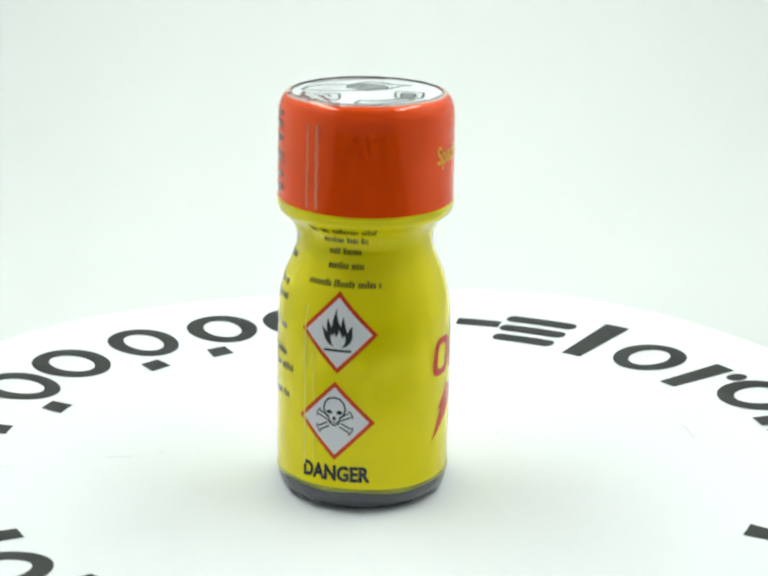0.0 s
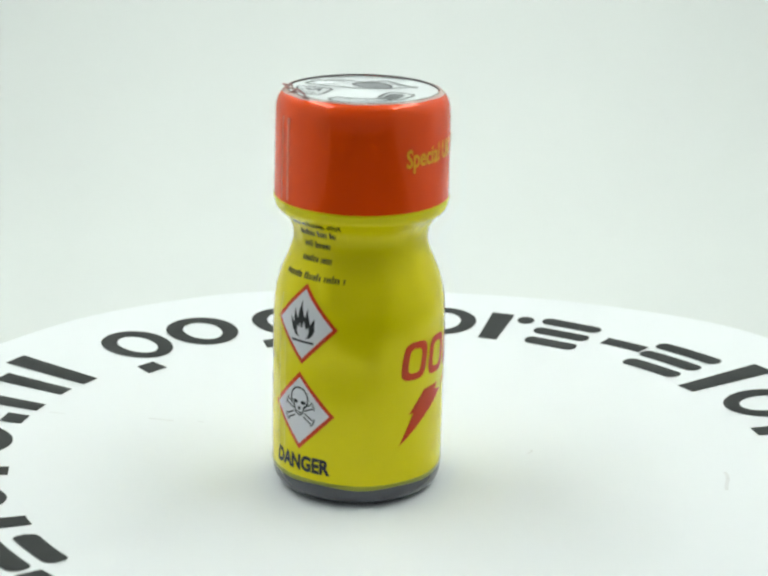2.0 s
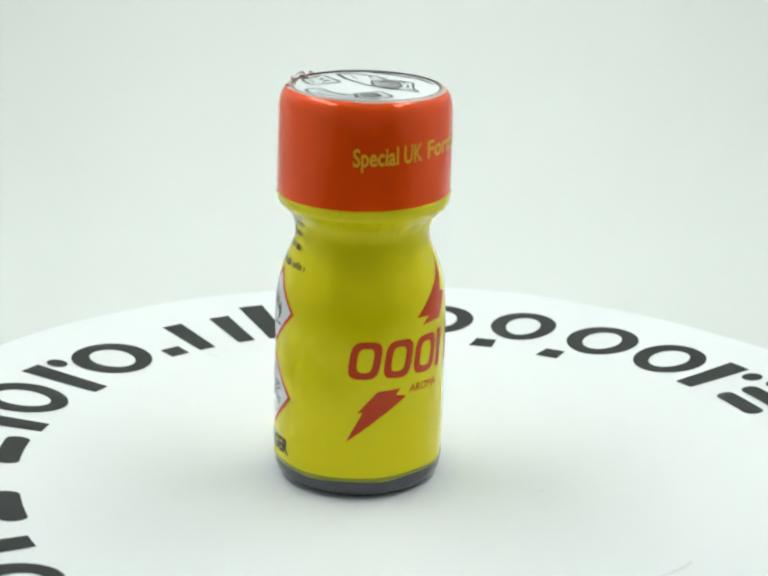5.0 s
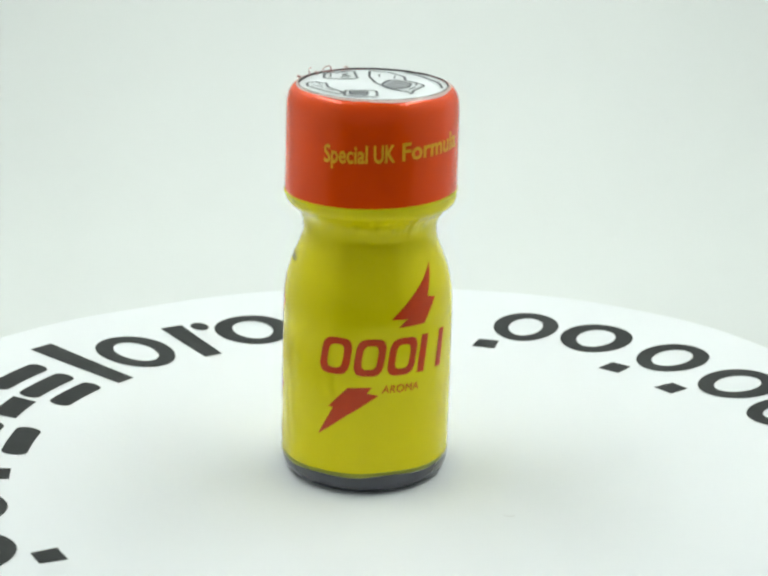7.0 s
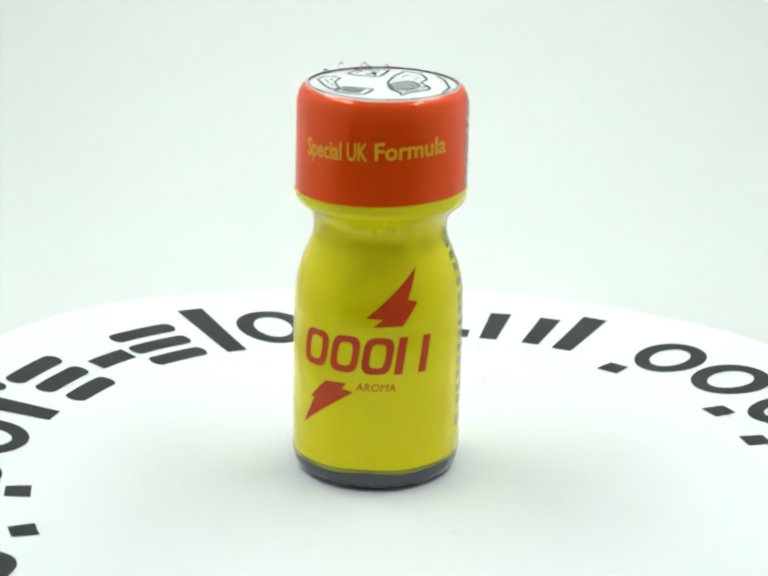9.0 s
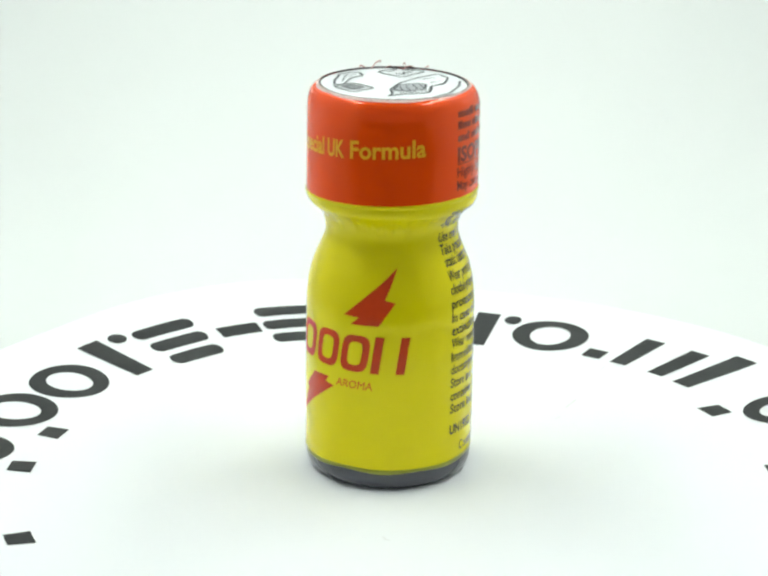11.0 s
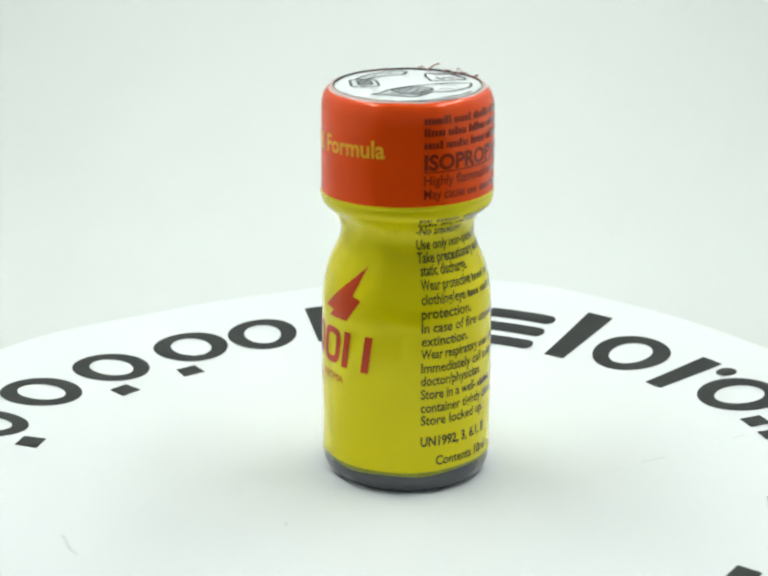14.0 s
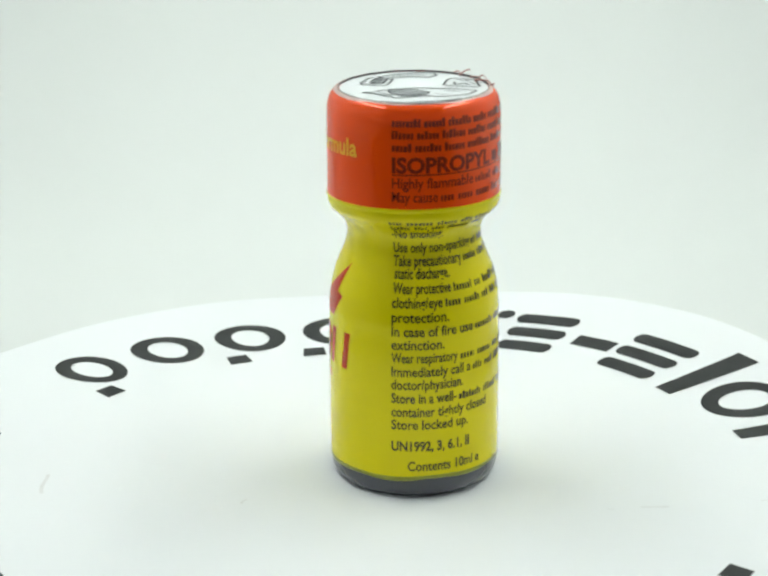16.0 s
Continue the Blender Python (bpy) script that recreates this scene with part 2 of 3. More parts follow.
def paper_edge(a):
    """Radius of the hand-cut paper, mm."""
    terms = [(2.3, 3.23), (0.02, 0.3), (-1.29, -0.02), (-0.31, -0.29), (0.9, 0.41), (0.51, 0.82)]
    return 82.9 + sum(p * math.cos((k + 1) * a) + q * math.sin((k + 1) * a) for k, (p, q) in enumerate(terms)) + 0.15 * math.sin(17 * a)


def ring_map(bm, above=0.07):
    """From (degrees on the printed ring, radius in mm) to the curled disc."""
    refine(bm, 2.2)
    for v in bm.verts:
        a, r = radians(v.co.x), v.co.y
        x, y = RING[0] + r * math.cos(a), RING[1] + r * math.sin(a)
        a, r = math.atan2(y, x), math.hypot(x, y)
        v.co = Vector((r * math.cos(a) * MM, r * math.sin(a) * MM, (paper_height(a, r) + above) * MM))
    bmesh.ops.recalc_face_normals(bm, faces=bm.faces[:])
    for f in bm.faces:
        if f.normal.z < 0:
            f.normal_flip()
    return bm


def ring_shape(a0, a1, kind, r0=58.8, r1=72.6):
    """A plain dark printed shape between two angles (a0 > a1, read clockwise)."""
    c, w, m, h = (a0 + a1) / 2, (a0 - a1) / 2, (r0 + r1) / 2, (r1 - r0) / 2
    if kind == "ring":
        return polygon(ellipse(c, m, w, h, 40), ellipse(c, m, w * 0.52, h * 0.62, 40))
    if kind == "ring_block":
        foot = polygon([(a0 + 1.9, r0 - 4.7), (a0 - 2.3, r0 - 4.7), (a0 - 2.3, r0 - 1.0), (a0 + 1.2, r0 - 1.0)])
        return join([ring_shape(a0, a1, "ring", r0, r1), foot])
    if kind == "bar_dot":
        return join([ring_shape(a0, a0 - 3.3, "bar", r0, r1), polygon(ellipse(a1 - 0.2, r1 - 1.9, 1.25, 1.9, 16))])
    if kind == "bar":
        n = 6
        return polygon([(a0 + (a1 - a0) * i / n, r0) for i in range(n + 1)] + [(a1 + (a0 - a1) * i / n, r1) for i in range(n + 1)])
    if kind == "two_bars":
        t = (a0 - a1) * 0.29
        return join([ring_shape(a0, a0 - t, "bar", r0, r1), ring_shape(a1 + t, a1, "bar", r0, r1)])
    if kind == "stacked":
        # three round-ended strips
        t, out = (r1 - r0) * 0.125, []
        for k in range(3):
            y, e = r0 + t + (r1 - r0 - 2 * t) * k / 2, 1.1
            out.append(polygon([(a0 - e + e * math.cos(u), y + t * math.sin(u)) for u in [math.pi * (i / 8 - 0.5) for i in range(9)]]
                               + [(a1 + e + e * math.cos(u), y + t * math.sin(u)) for u in [math.pi * (0.5 + i / 8) for i in range(9)]]))
        return join(out)


SHAPES = [(160.5, 150.7, "ring_block", 58.7, 72.5), (149.6, 138.9, "ring", 58.6, 72.4), (135.9, 125.9, "ring_block", 58.1, 71.9),
          (123.0, 112.2, "ring_block", 57.2, 71.0), (110.7, 100.4, "ring", 56.9, 70.7), (98.8, 93.6, "bar_dot", 56.9, 70.5),
          (91.1, 82.1, "stacked", 57.8, 71.6), (79.8, 73.0, "bar", 64.1, 67.5), (72.7, 62.0, "stacked", 57.7, 71.3),
          (59.0, 55.4, "bar", 56.3, 74.3), (51.9, 41.3, "ring", 56.7, 70.5), (38.3, 33.1, "bar_dot", 56.0, 69.8),
          (31.6, 20.0, "ring", 58.8, 72.6), (18.5, 15.1, "bar", 59.3, 62.7), (13.5, 2.5, "two_bars", 59.3, 72.1),
          (0.1, -2.9, "bar", 59.3, 74.7), (335.0, 325.6, "ring_block", 57.9, 71.7), (322.1, 311.4, "ring", 58.4, 72.2),
          (308.8, 298.0, "ring_block", 58.2, 72.0), (295.1, 284.1, "ring_block", 58.3, 72.1), (283.5, 273.0, "ring", 57.5, 71.3),
          (270.4, 265.0, "bar_dot", 57.4, 72.8), (262.8, 253.4, "stacked", 56.0, 71.4), (251.4, 244.8, "bar", 61.2, 65.2),
          (244.0, 233.6, "stacked", 56.3, 70.7), (230.5, 226.9, "bar", 55.8, 75.0), (224.7, 213.6, "ring", 57.0, 71.6),
          (210.9, 205.7, "bar_dot", 56.7, 71.5), (204.4, 192.8, "ring", 58.0, 71.8), (191.1, 187.8, "bar", 59.1, 62.7),
          (185.8, 175.6, "two_bars", 59.0, 71.6), (173.1, 169.7, "bar", 58.6, 74.8)]


def turntable():
    root = new("turntable")
    tagged(root, "white rotating display turntable topped by a hand-cut printed paper disc", "turntable")
    bm, rings = lathe([(70, -13.6), (76, -13.4), (77.5, -12.5), (77.5, -1.2), (77, -0.5)], 120)
    bm.faces.new(rings[0][::-1])
    bm.faces.new(rings[-1])
    part("platter", bm, M_PLATTER, root, "white plastic platter")
    bm = bmesh.new()
    n, rows = 240, 22
    sheets = []
    for under in (0.0, 0.35):
        sheet = []
        for k in range(1, rows + 1):
            ring = []
            for i in range(n):
                a = 2 * math.pi * i / n
                r = paper_edge(a) * k / rows
                ring.append(bm.verts.new((r * math.cos(a) * MM, r * math.sin(a) * MM, (paper_height(a, r) - under) * MM)))
            sheet.append(ring)
        for lo, hi in zip(sheet, sheet[1:]):
            for i in range(n):
                j = (i + 1) % n
                bm.faces.new((lo[i], hi[i], hi[j], lo[j]) if under == 0 else (lo[j], hi[j], hi[i], lo[i]))
        bm.faces.new(sheet[0] if under == 0 else sheet[0][::-1])
        sheets.append(sheet)
    for i in range(n):
        j = (i + 1) % n
        bm.faces.new((sheets[1][-1][i], sheets[1][-1][j], sheets[0][-1][j], sheets[0][-1][i]))
    paper = part("paper_disc", bm, M_PAPER, root, "white paper disc curling at its edge, with bold black print")
    for a0, a1, kind, r0, r1 in SHAPES:
        bm = ring_shape(a0, a1, kind, r0, r1)
        part("printed_shape", ring_map(bm), M_INK, paper)
    # faint scuffs on the paper: ends in mm, and width
    for x0, y0, x1, y1, w in ((-41.2, 3.0, -37.2, 4.3, 0.35), (-56.0, -2.1, -53.3, -1.0, 0.25), (45.2, 19.6, 47.2, 13.6, 0.55),
                              (16.7, 15.9, 16.9, 14.7, 0.3), (-34.0, 5.4, -32.6, 5.7, 0.2)):
        pts = [(x0 + (x1 - x0) * s + 0.25 * math.sin(5 * s), y0 + (y1 - y0) * s + 0.2 * math.sin(4 * s + 1)) for s in (0, 0.2, 0.4, 0.6, 0.8, 1)]
        bm = stroke(pts, w)
        for v in bm.verts:
            r, a = math.hypot(v.co.x, v.co.y), math.atan2(v.co.y, v.co.x)
            v.co = Vector((v.co.x * MM, v.co.y * MM, (paper_height(a, r) + 0.05) * MM))
        part("scuff", bm, M_SCUFF, paper, "faint grey scuff")
    return root


# ================= bottle =================
def sign_diamond(sleeve, angle, z, name, label):
    """Red-bordered white warning diamond; returns it so that its symbol can be laid on it."""
    s, t = 5.55, 5.65
    outer = [(s, 0), (0, t), (-s, 0), (0, -t)]
    inner = [(x * 0.86, y * 0.86) for x, y in outer]
    sign = part(name, wrap(polygon(inner), angle, z, 0.05), M_PRINT_WHITE, sleeve, label)
    part("red_border", wrap(polygon(outer, inner), angle, z, 0.055), M_PRINT_RED, sign, "red border")
    return sign


def flame(sign, angle, z):
    """Flame over a bar."""
    tongue = [(-0.6, -2.15), (-1.5, -1.75), (-2.1, -1.0), (-2.35, -0.2), (-2.6, 0.75), (-2.0, 0.15), (-1.75, -0.15), (-1.85, 0.7), (-1.7, 1.95),
              (-1.3, 1.0), (-1.05, 0.55), (-0.85, 1.6), (-0.3, 3.25), (-0.2, 2.2), (0.1, 1.3), (0.45, 0.75), (0.6, 1.5), (0.85, 2.2), (1.0, 1.3),
              (1.25, 0.5), (1.5, -0.1), (1.75, 0.45), (2.25, 0.95), (2.2, 0.1), (2.25, -0.7), (1.95, -1.4), (1.3, -1.95), (0.6, -2.15),
              (1.05, -1.6), (1.2, -0.95), (1.05, -0.35), (0.8, -0.9), (0.55, -0.55), (0.25, 0.35), (0.0, -0.4), (-0.3, -0.75), (-0.6, 0.0),
              (-0.75, -0.7), (-1.1, -0.35), (-1.15, -1.1), (-0.95, -1.7)]
    part("flame_symbol", wrap(polygon([(x * 0.9, y) for x, y in tongue]), angle, z, 0.07, 0.6), M_PRINT_SIGN, sign, "black flame symbol")
    part("bar_symbol", wrap(polygon([(-2.0, -2.75), (1.9, -2.75), (1.9, -2.42), (-2.0, -2.42)]), angle, z, 0.07), M_PRINT_SIGN, sign)


def skull(sign, angle, z):
    """Skull over crossed bones, in outline."""
    z += 0.25
    head = [(-0.9, -0.1), (-1.45, 0.4), (-1.75, 1.3), (-1.55, 2.2), (-0.9, 2.9), (0.0, 3.1), (0.9, 2.9), (1.55, 2.2), (1.75, 1.3),
            (1.45, 0.4), (0.9, -0.1), (0.75, -0.9), (0.0, -1.25), (-0.75, -0.9)]
    head = [(x * 0.88, y * 0.92) for x, y in head]
    bms = [stroke(head, 0.26, True), polygon(ellipse(-0.72, 0.75, 0.45, 0.3, 12)), polygon(ellipse(0.72, 0.75, 0.45, 0.3, 12)),
           polygon(ellipse(0, -0.15, 0.26, 0.3, 10)), stroke([(-0.6, -0.55), (0, -0.8), (0.6, -0.55)], 0.16)]
    part("skull_symbol", wrap(join(bms), angle, z, 0.07, 0.6), M_PRINT_SIGN, sign, "black skull outline symbol")
    for s in (-1, 1):
        for e in (-1, 1):
            x, y = s * 2.1, 0.45 if e > 0 else -1.7
            ex, ey = s * 0.85, -0.15 if e > 0 else -1.0
            dx, dy = ex - x, ey - y
            k = 0.28 / math.hypot(dx, dy)
            px, py = -dy * k, dx * k
            line = [(ex + px, ey + py), (x + px, y + py), (x + px * 2.2 - dx * 0.16, y + py * 2.2 - dy * 0.16), (x - dx * 0.28 + px * 0.5, y - dy * 0.28 + py * 0.5),
                    (x - dx * 0.16, y - dy * 0.16), (x - dx * 0.28 - px * 0.5, y - dy * 0.28 - py * 0.5),
                    (x - px * 2.2 - dx * 0.16, y - py * 2.2 - dy * 0.16), (x - px, y - py), (ex - px, ey - py)]
            part("bone_symbol", wrap(stroke(line, 0.22), angle, z, 0.07, 0.6), M_PRINT_SIGN, sign)


def slanted(w, h, lean, hole):
    """Slanted plain frame."""
    def loop(k, j):
        pts = []
        for i in range(40):
            a = 2 * math.pi * (i + 0.5) / 40
            c, d = math.cos(a), math.sin(a)
            x, y = abs(c) ** 0.55 * (1 if c > 0 else -1) * k, abs(d) ** 0.55 * (1 if d > 0 else -1) * j
            pts.append((w / 2 + lean / 2 + x * w / 2 + y * lean / 2, h / 2 + y * h / 2))
        return pts

    return polygon(loop(1, 1), loop(*hole))


def bottle():
    rng = random.Random(11)
    root = new("bottle")
    tagged(root, "small yellow and red sleeved glass bottle standing on the turntable", "bottle")
    # glass foot below the sleeve
    bm, rings = lathe([(9.2, 0.35), (9.8, 0.02), (10.5, 0.1), (11.2, 0.5), (11.7, 1.15), (11.95, 1.9), (12.0, 2.6), (12.0, 4.2)])
    bm.faces.new(rings[0][::-1])
    part("glass_foot", bm, M_GLASS, root, "smoky grey glass foot", True)

    # yellow sleeve, drawn in and slightly puckered at the neck
    def pucker(r, z, a):
        k = math.exp(-((z - 40.7) / 1.3) ** 2)
        rip = 0.10 * math.sin(37 * a + 0.7 * math.sin(5 * a)) + 0.07 * math.sin(61 * a + 1.3)
        edge = 0.10 * math.sin(3 * a + 1.0) + 0.06 * math.sin(7 * a) if z < 5.3 else 0.0
        edge += 0.6 * slant(a) if z < 5.3 else slant(a) if z > 43.4 else 0.3 * slant(a) if z < 5.8 else 0.0
        return r + 0.75 * k * (0.55 + 0.45 * math.sin(2 * a + 0.4)) * rip + 0.02 * math.sin(9 * a + z * 0.5), z + edge

    fine = []
    for k in range(len(BODY) - 1):
        p = [BODY[max(0, min(len(BODY) - 1, k + d))] for d in (-1, 0, 1, 2)]
        for i in range(4):
            s = i / 4
            w = (-s ** 3 / 2 + s * s - s / 2, 1.5 * s ** 3 - 2.5 * s * s + 1, -1.5 * s ** 3 + 2 * s * s + s / 2, s ** 3 / 2 - s * s / 2)
            r = sum(wi * q[0] for wi, q in zip(w, p))
            fine.append((r, p[1][1] + (p[2][1] - p[1][1]) * s))
    bm, rings = lathe(fine + [BODY[-1]], 240, pucker, height)
    sleeve = part("label_sleeve", bm, M_YELLOW, root, "glossy yellow shrink label with red and black print", True)

    def hem_edge(r, z, a):
        return r + 0.02 * math.sin(9 * a + 2.5), z + 0.6 * slant(a) + 0.10 * math.sin(3 * a + 1.0) + (0.06 + 0.08 * (z < 4.9)) * math.sin(7 * a)

    bm, rings = lathe([(12.02, 4.72), (12.12, 4.8), (12.15, 5.1), (12.14, 5.3), (12.06, 5.36)], 200, hem_edge, height)
    part("sleeve_hem", bm, M_HEM, sleeve, "dull olive hem of the film", True)

    # red cap under the same film
    bm, rings = lathe(CAPSIDE, 200, lambda r, z, a: (r, z + slant(a) * (1.0 if z < 43.6 else 0.6 if z < 44.3 else 0.0)), height)
    cap = part("cap", bm, M_RED, root, "glossy red screw cap with rounded shoulder", True)
    bm, rings = lathe([(12.06, 43.1), (12.16, 43.28), (12.2, 43.5), (12.17, 43.66), (12.07, 43.78)], 200, lambda r, z, a: (r, z + slant(a)), height)
    part("sleeve_rim", bm, M_YELLOW, sleeve, "yellow rim under the cap", True)
    bm, rings = lathe([(10.45, 58.05), (10.3, 58.17), (9.6, 58.19), (5.0, 58.19)], 160, None, height)
    bm.faces.new(rings[-1])
    top = part("cap_top", bm, M_CAPTOP, cap, "white moulded cap top", False)
    bm, rings = lathe([(10.42, 58.27), (10.34, 58.43), (10.2, 58.43), (10.14, 58.21)], 160,
                      lambda r, z, a: (r + (0.10 if r < 10.3 else 0.03) * math.sin(4 * a + 0.6) + 0.03 * math.sin(23 * a) * math.sin(5 * a), z + 0.015 * math.sin(17 * a + 1)), height)
    part("film_edge", bm, M_RIM, cap, "dark ragged film edge", True)

    # moulded outlines on the cap top: flat dark strokes painted for the relief's shade
    outlines = [([(1.4, -9.2), (-0.8, -9.1), (-1.5, -8.1), (-0.8, -6.5), (2.2, -6.3), (5.2, -4.6), (6.4, -5.2), (4.6, -6.9), (2.3, -8.4)], True, False),
                ([(3.8, -4.2), (3.9, 0.0), (7.8, -0.2), (7.3, -4.6), (5.3, -4.4)], True, False),
                ([(4.6, -3.6), (4.7, -1.2), (6.6, -1.4), (6.4, -3.8)], True, True),
                ([(-4.0, -6.6), (-7.4, -6.2), (-8.9, -2.0), (-3.7, -1.9), (-3.5, -5.0)], True, False),
                ([(-7.2, -2.8), (-6.2, -3.8), (-5.2, -2.7), (-4.7, -4.4)], False, False),
                ([(6.2, 4.6), (4.8, 4.1), (2.9, 2.0), (-1.0, 0.3), (-5.2, -0.1), (-9.0, 0.3), (-8.2, 2.8), (-4.8, 4.9), (-2.6, 4.6), (0.5, 7.1), (4.2, 5.0)], True, False),
                ([(3.0, 2.6), (0.1, 1.0), (-2.8, 2.5), (-2.6, 3.7), (-0.6, 5.3), (2.0, 4.6)], True, True),
                ([(-8.1, 5.1), (-5.2, 7.4), (-1.0, 9.3), (2.8, 9.2)], False, False)]
    for pts, closed, filled in outlines:
        soft = []
        n = len(pts)
        for i in range(n if closed else n - 1):
            p, q = pts[i], pts[(i + 1) % n]
            soft += [(p[0] * (1 - u) + q[0] * u + rng.uniform(-0.07, 0.07), p[1] * (1 - u) + q[1] * u + rng.uniform(-0.07, 0.07)) for u in (0.1, 0.5, 0.9)]
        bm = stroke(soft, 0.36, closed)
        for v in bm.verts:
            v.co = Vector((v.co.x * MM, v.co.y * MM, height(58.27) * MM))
        part("relief_shade_line", bm, M_RELIEF_SHADE, top, "moulded outline painted as dark shade")
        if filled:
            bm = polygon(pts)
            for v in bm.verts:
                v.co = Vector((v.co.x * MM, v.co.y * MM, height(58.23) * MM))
            part("relief_shade_face", bm, M_RELIEF_FACE_SHADE, top, "moulded face painted in grey shade")
    # fine hatching inside the moulded shapes, painted dark as relief shade
    hatch = [((-0.2, 2.0), (1.6, 4.4)), ((-1.2, 2.4), (0.4, 4.8)), ((-2.1, 2.9), (-0.7, 4.9)), ((0.9, 1.8), (2.2, 3.6)),
             ((5.1, -3.3), (6.1, -1.6)), ((4.9, -2.3), (5.5, -1.4)), ((5.7, -3.5), (6.5, -2.2)), ((-8.0, -3.2), (-6.9, -4.8)),
             ((-6.6, -5.4), (-4.6, -5.6)), ((0.6, -8.3), (2.6, -7.2)), ((2.9, -6.8), (4.4, -5.7)), ((-0.2, -7.6), (1.2, -7.2)),
             ((-4.6, 1.2), (-6.8, 1.6)), ((-3.6, 3.2), (-5.6, 3.6)), ((-1.4, 6.1), (0.8, 5.9)), ((1.6, 5.6), (3.6, 4.4))]
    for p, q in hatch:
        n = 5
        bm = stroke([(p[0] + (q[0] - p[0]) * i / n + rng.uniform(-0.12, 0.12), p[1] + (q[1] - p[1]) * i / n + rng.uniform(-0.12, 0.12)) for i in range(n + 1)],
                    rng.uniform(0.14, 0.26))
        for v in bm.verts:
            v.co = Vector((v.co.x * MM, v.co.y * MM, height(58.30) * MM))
        part("relief_shade_line", bm, M_RELIEF_SHADE, top, "fine moulded stroke painted as dark shade")
    # pale film rim, with the shoulder's pinkish highlight painted into its colour
    bm, rings = lathe([(10.86, 58.18), (10.7, 58.32), (10.5, 58.38), (10.3, 58.37)], 160,
                      lambda r, z, a: (r + (0.16 * math.sin(2 * a + 0.8) + 0.07 * math.sin(9 * a) if r > 10.8 else 0.0), z + (0.05 * math.sin(2 * a + 3.9) if r > 10.8 else 0.0)), height)
    part("film_rim_highlight", bm, M_FILM_HIGHLIGHT, cap, "pale rim of film with the pinkish shoulder highlight painted in", True)
    # torn shreds of film on the rim
    for k in range(7):
        a = radians(196 + 9 * k + rng.uniform(-3, 3))
        pts = []
        bend, rise = rng.uniform(-0.6, 0.6), rng.uniform(0.5, 1.0)
        for i in range(8):
            s = i / 7
            r = 10.4 + 0.7 * math.sin(s * 3 + k) - 0.8 * s * (k % 2)
            ang = a + bend * s * 0.5
            pts.append(Vector((r * math.cos(ang), r * math.sin(ang), height(58.25) + rise * math.sin(math.pi * s * (0.55 if k == 5 else 0.9)) * (0.95 if k in (2, 5) else 0.3))))
        bm = bmesh.new()
        for p, q in zip(pts, pts[1:]):
            w = Vector((0.05, 0.03, 0.09))
            vs = [bm.verts.new(v * MM) for v in (p - w, q - w, q + w, p + w)]
            bm.faces.new(vs)
        bmesh.ops.remove_doubles(bm, verts=bm.verts[:], dist=1e-6)
        bmesh.ops.solidify(bm, geom=bm.faces[:], thickness=0.00006)
        part("film_shred", bm, M_FRINGE, cap, "torn red shred of film")

    # welded seam of the film: a bead on the sleeve, two on the cap in paler red for their glint
    for x0, z0, x1, z1, w, tall, mat, parent in ((0.0, 8.0, 0.1, 31.0, 0.45, 0.06, M_CLEAR, sleeve), (1.5, 9.0, 1.5, 26.0, 0.25, 0.03, M_CLEAR, sleeve),
                                                 (0.1, 44.3, 0.3, 55.6, 0.35, 0.05, M_SEAM_GLINT, cap), (1.7, 44.3, 1.8, 55.6, 0.5, 0.07, M_SEAM_GLINT, cap)):
        n = 16
        pts = [(x0 + (x1 - x0) * i / n + 0.05 * math.sin(1.7 * i), z0 + (z1 - z0) * i / n) for i in range(n + 1)]
        part("film_seam", wrap(ridge(pts, w, tall), 229.5, 0.0, 0.01, 2.0), mat, parent, "glossy overlapping film seam", True)

    # warning signs
    sign = sign_diamond(sleeve, 253.6, 27.6, "flame_sign", "white warning diamond with red border and black flame")
    flame(sign, 253.8, 27.8)
    sign = sign_diamond(sleeve, 252.2, 15.15, "skull_sign", "white warning diamond with red border and skull outline")
    skull(sign, 252.0, 15.4)
    part("warning_word", wrap(lettering("DANGER", 229.0, 275.8, 2.05, 0.045), 229.0, 6.55), M_PRINT_SIGN, sleeve, "black capitals reading DANGER")
    for a0, a1, z in ((229, 279, 40.9), (237, 273, 39.5), (241, 271, 37.9), (241, 270, 36.0), (227, 284, 33.7)):
        part("small_print", wrap(bars(a0, a1, 0.85, rng, 0.45, (1.8, 4.6), 0.3, 0.55), a0, z), M_PRINT_BLACK, sleeve, "line of small dark print as bars")

    # front emblem: four slanted shapes between two lightning bolts
    for a0, w in ((320.2, 4.3), (343.0, 4.1), (4.6, 4.1), (26.4, 4.7)):
        bm = slanted(w, 5.4, 0.75, (0.50, 0.64)) if a0 != 26.4 else join([polygon([(0, 0), (1.2, 0), (1.95, 5.4), (0.75, 5.4)]), polygon([(3.5, 0), (4.7, 0), (5.45, 5.4), (4.25, 5.4)])])
        part("emblem_shape", wrap(bm, a0, 20.0), M_PRINT_RED, sleeve, "slanted red emblem shape")
    upper = [(44.0, 35.0), (35.6, 30.7), (42.4, 30.3), (31.8, 27.0), (12.7, 26.9), (18.6, 28.0), (7.8, 28.1), (24.1, 31.3)]
    lower = [(340.7, 18.2), (356.0, 18.4), (353.0, 17.5), (360.6, 17.2), (340.0, 14.0), (320.7, 10.7), (331.0, 15.1), (327.7, 15.1), (334.2, 16.7)]
    for pts in (upper, lower):
        a = pts[0][0]
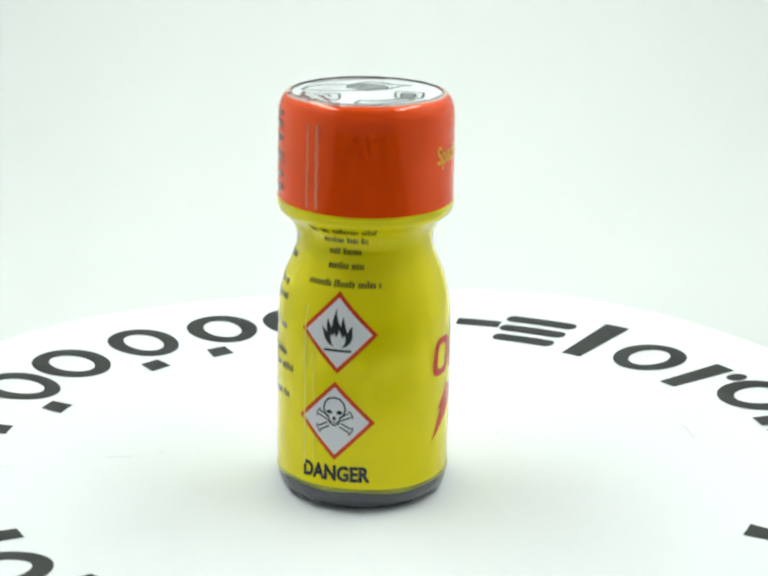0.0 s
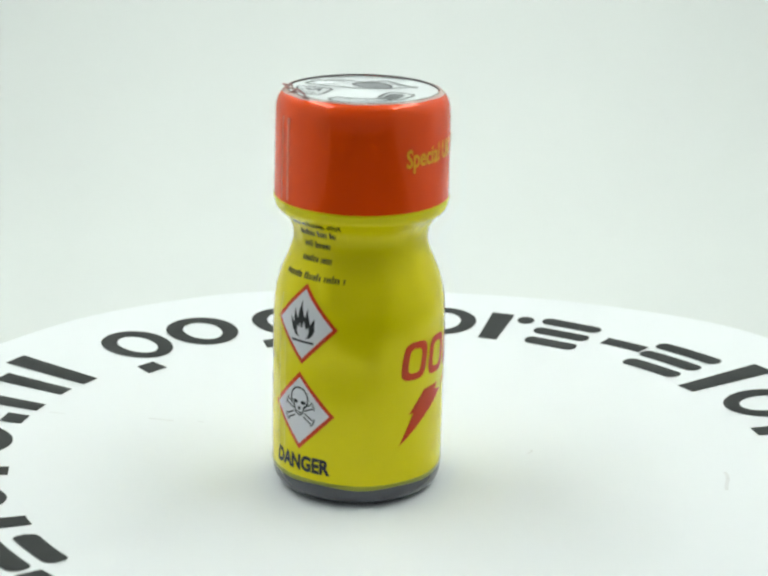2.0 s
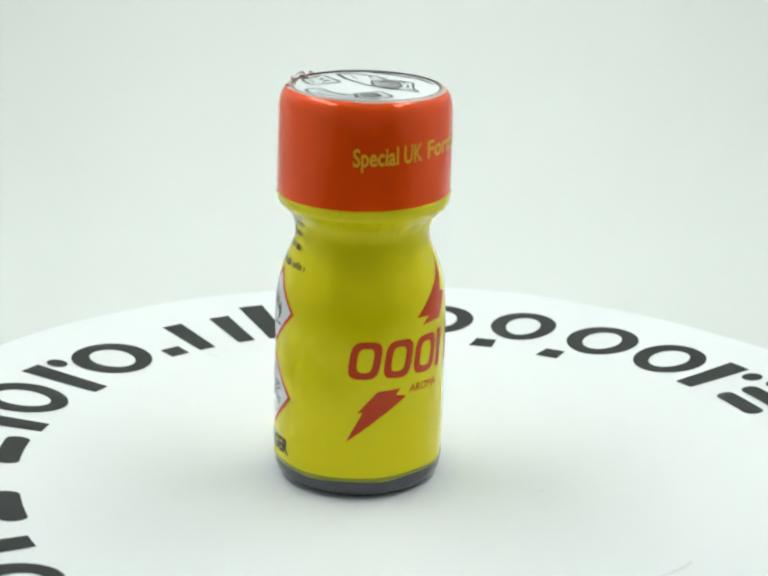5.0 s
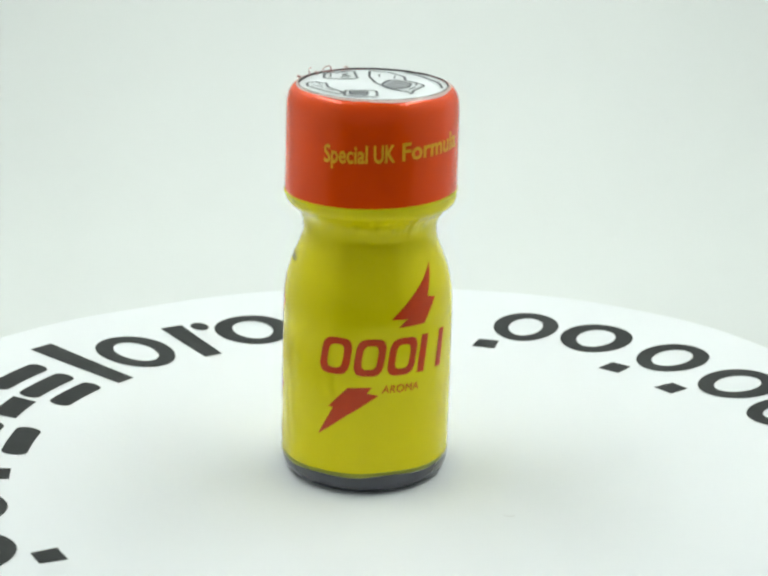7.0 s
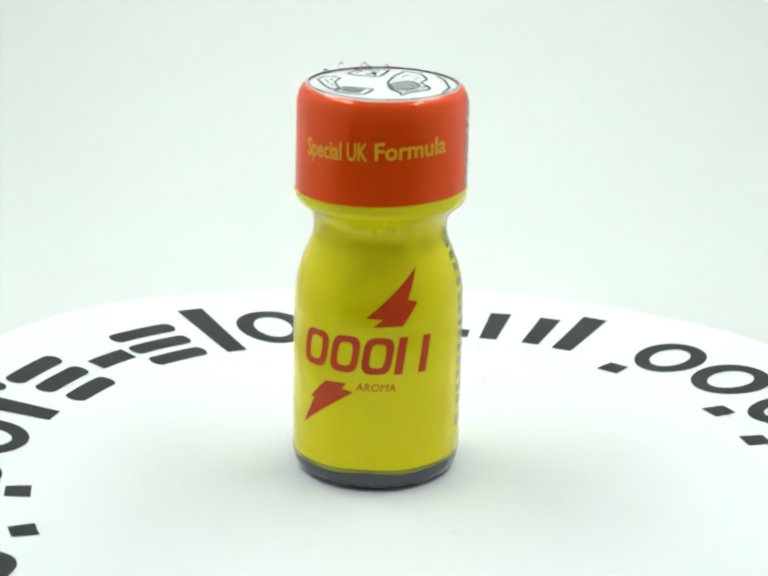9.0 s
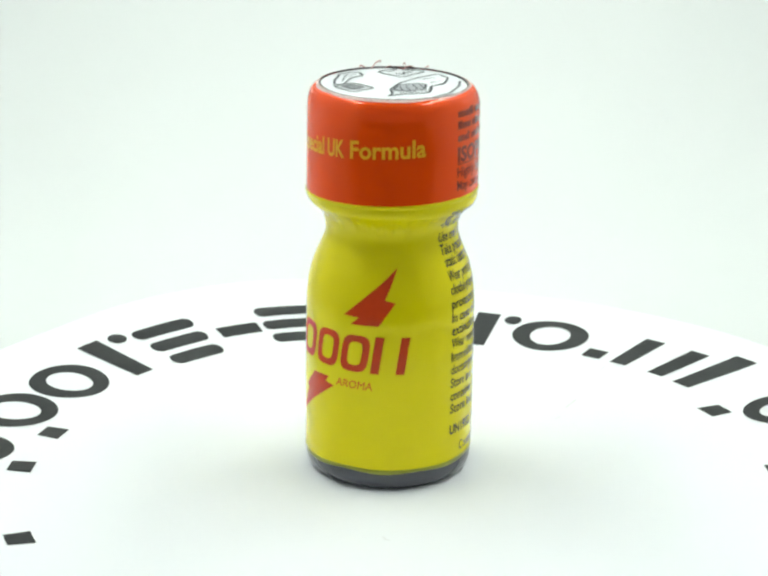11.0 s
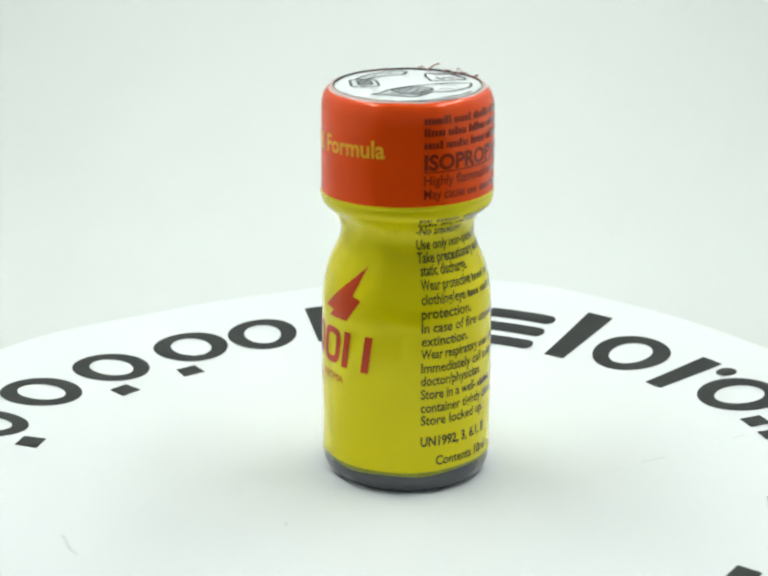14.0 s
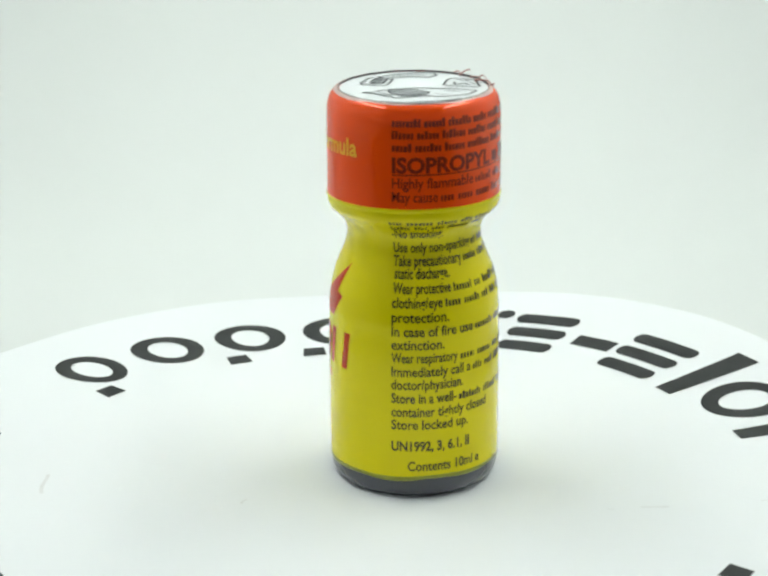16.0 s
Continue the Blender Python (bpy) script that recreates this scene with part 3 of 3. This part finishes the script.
        bm = polygon([(radians(p - a) * 12.1, z) for p, z in pts])
        part("lightning_bolt", wrap(bm, a, 0.0), M_PRINT_RED, sleeve, "red lightning bolt")
    part("aroma_word", wrap(lettering("AROMA", 2.3, 28.0, 1.15, 0.0, 0.15), 2.3, 17.5), M_PRINT_RED, sleeve, "red capitals reading AROMA")

    # directions for use
    lines = [("-No smoking.", 81, 121, 39.7, 0), ("Use only non-sparking", 81.5, 150, 37.6, 186), ("Take precautionary", 82, 138, 35.8, 194),
             ("static discharge.", 84, 124.5, 34.2, 0), ("Wear protective", 83.7, 124, 32.3, 196), ("clothing/eye", 83.7, 117, 30.4, 200),
             ("protection.", 83.6, 121, 28.4, 0), ("In case of fire use", 83.6, 139, 26.4, 202), ("extinction.", 83.6, 117.7, 24.5, 0),
             ("Wear respiratory", 83.5, 127, 22.6, 204), ("Immediately call a", 83.5, 137, 20.6, 210), ("doctor/physician.", 83.5, 131, 18.7, 0),
             ("Store in a well-", 83.4, 126, 16.7, 206), ("container tightly closed", 83.4, 152, 14.7, 0), ("Store locked up.", 83.4, 135, 12.8, 0),
             ("UN1992, 3, 6.1, II", 83.3, 136, 9.6, 0), ("Contents 10ml e", 93.8, 145, 6.6, 0)]
    for text, a0, a1, z, end in lines:
        bold = 0.03 if text[:2] == "UN" else 0.018
        line = part("text_line", wrap(lettering(text, a0, a1, 1.38, bold), a0, z), M_PRINT_BLACK, sleeve, "line of small dark lettering")
        if end:
            part("small_print", wrap(bars(a1 + 2, end, 0.95, rng), a1 + 2, z), M_PRINT_BLACK, line)
    for z in (42.0, 41.1):
        part("small_print", wrap(bars(82, 190, 0.6, rng), 82, z), M_PRINT_BLACK, sleeve, "line of small dark print as bars")

    # print on the cap
    for word, a0, a1, z in (("Special", 321.3, 349.9, 49.85), ("UK", 353.6, 367.0, 50.2), ("Formula", 371.5, 420.1, 50.45)):
        part("cap_word", wrap(lettering(word, a0, a1, 2.35, 0.02, 0.0, 0.05), a0, z), M_PRINT_GOLD, cap, "golden word " + word)
    for z in (55.55, 53.95, 52.25):
        part("small_print", wrap(bars(84.5, 197, 1.0, rng, 0.4, (2.0, 4.5), 0.4, 0.28), 84.5, z), M_PRINT_CAP, cap, "line of dark print as bars")
    line = part("text_line", wrap(lettering("ISOPROPYL", 84.5, 154, 2.0, 0.035), 84.5, 49.4), M_PRINT_CAP, cap, "dark underlined capitals reading ISOPROPYL")
    part("underline", wrap(polygon([(0, 0), (23.5, 0), (23.5, 0.16), (0, 0.16)]), 84.5, 49.0), M_PRINT_CAP, line)
    part("small_print", wrap(bars(157, 197, 1.9, rng, 0.4, (8, 9), 1.2), 157, 49.4), M_PRINT_CAP, line)
    for text, a1, z in (("Highly flammable", 138, 47.3), ("May cause", 113, 45.4)):
        line = part("text_line", wrap(lettering(text, 84.5, a1, 1.35, 0.01), 84.5, z), M_PRINT_CAP, cap, "line of dark lettering")
        part("small_print", wrap(bars(a1 + 2, 197, 1.0, rng), a1 + 2, z), M_PRINT_CAP, line)
    return root


light_tent()
led_bar()
TABLE = turntable()
BOTTLE = bottle()


def motions():
    lean = Vector((0.00911, 0.01901, 1.0))
    stand = Matrix.Translation((-0.003498, -0.002935, 0.0)) @ Vector((0, 0, 1)).rotation_difference(lean).to_matrix().to_4x4()
    turns = [(t, Matrix.Rotation(-radians(d), 4, "Z")) for t, d in TURN]
    walk(TABLE, turns)
    walk(BOTTLE, [(t, m @ stand) for t, m in turns])


motions()
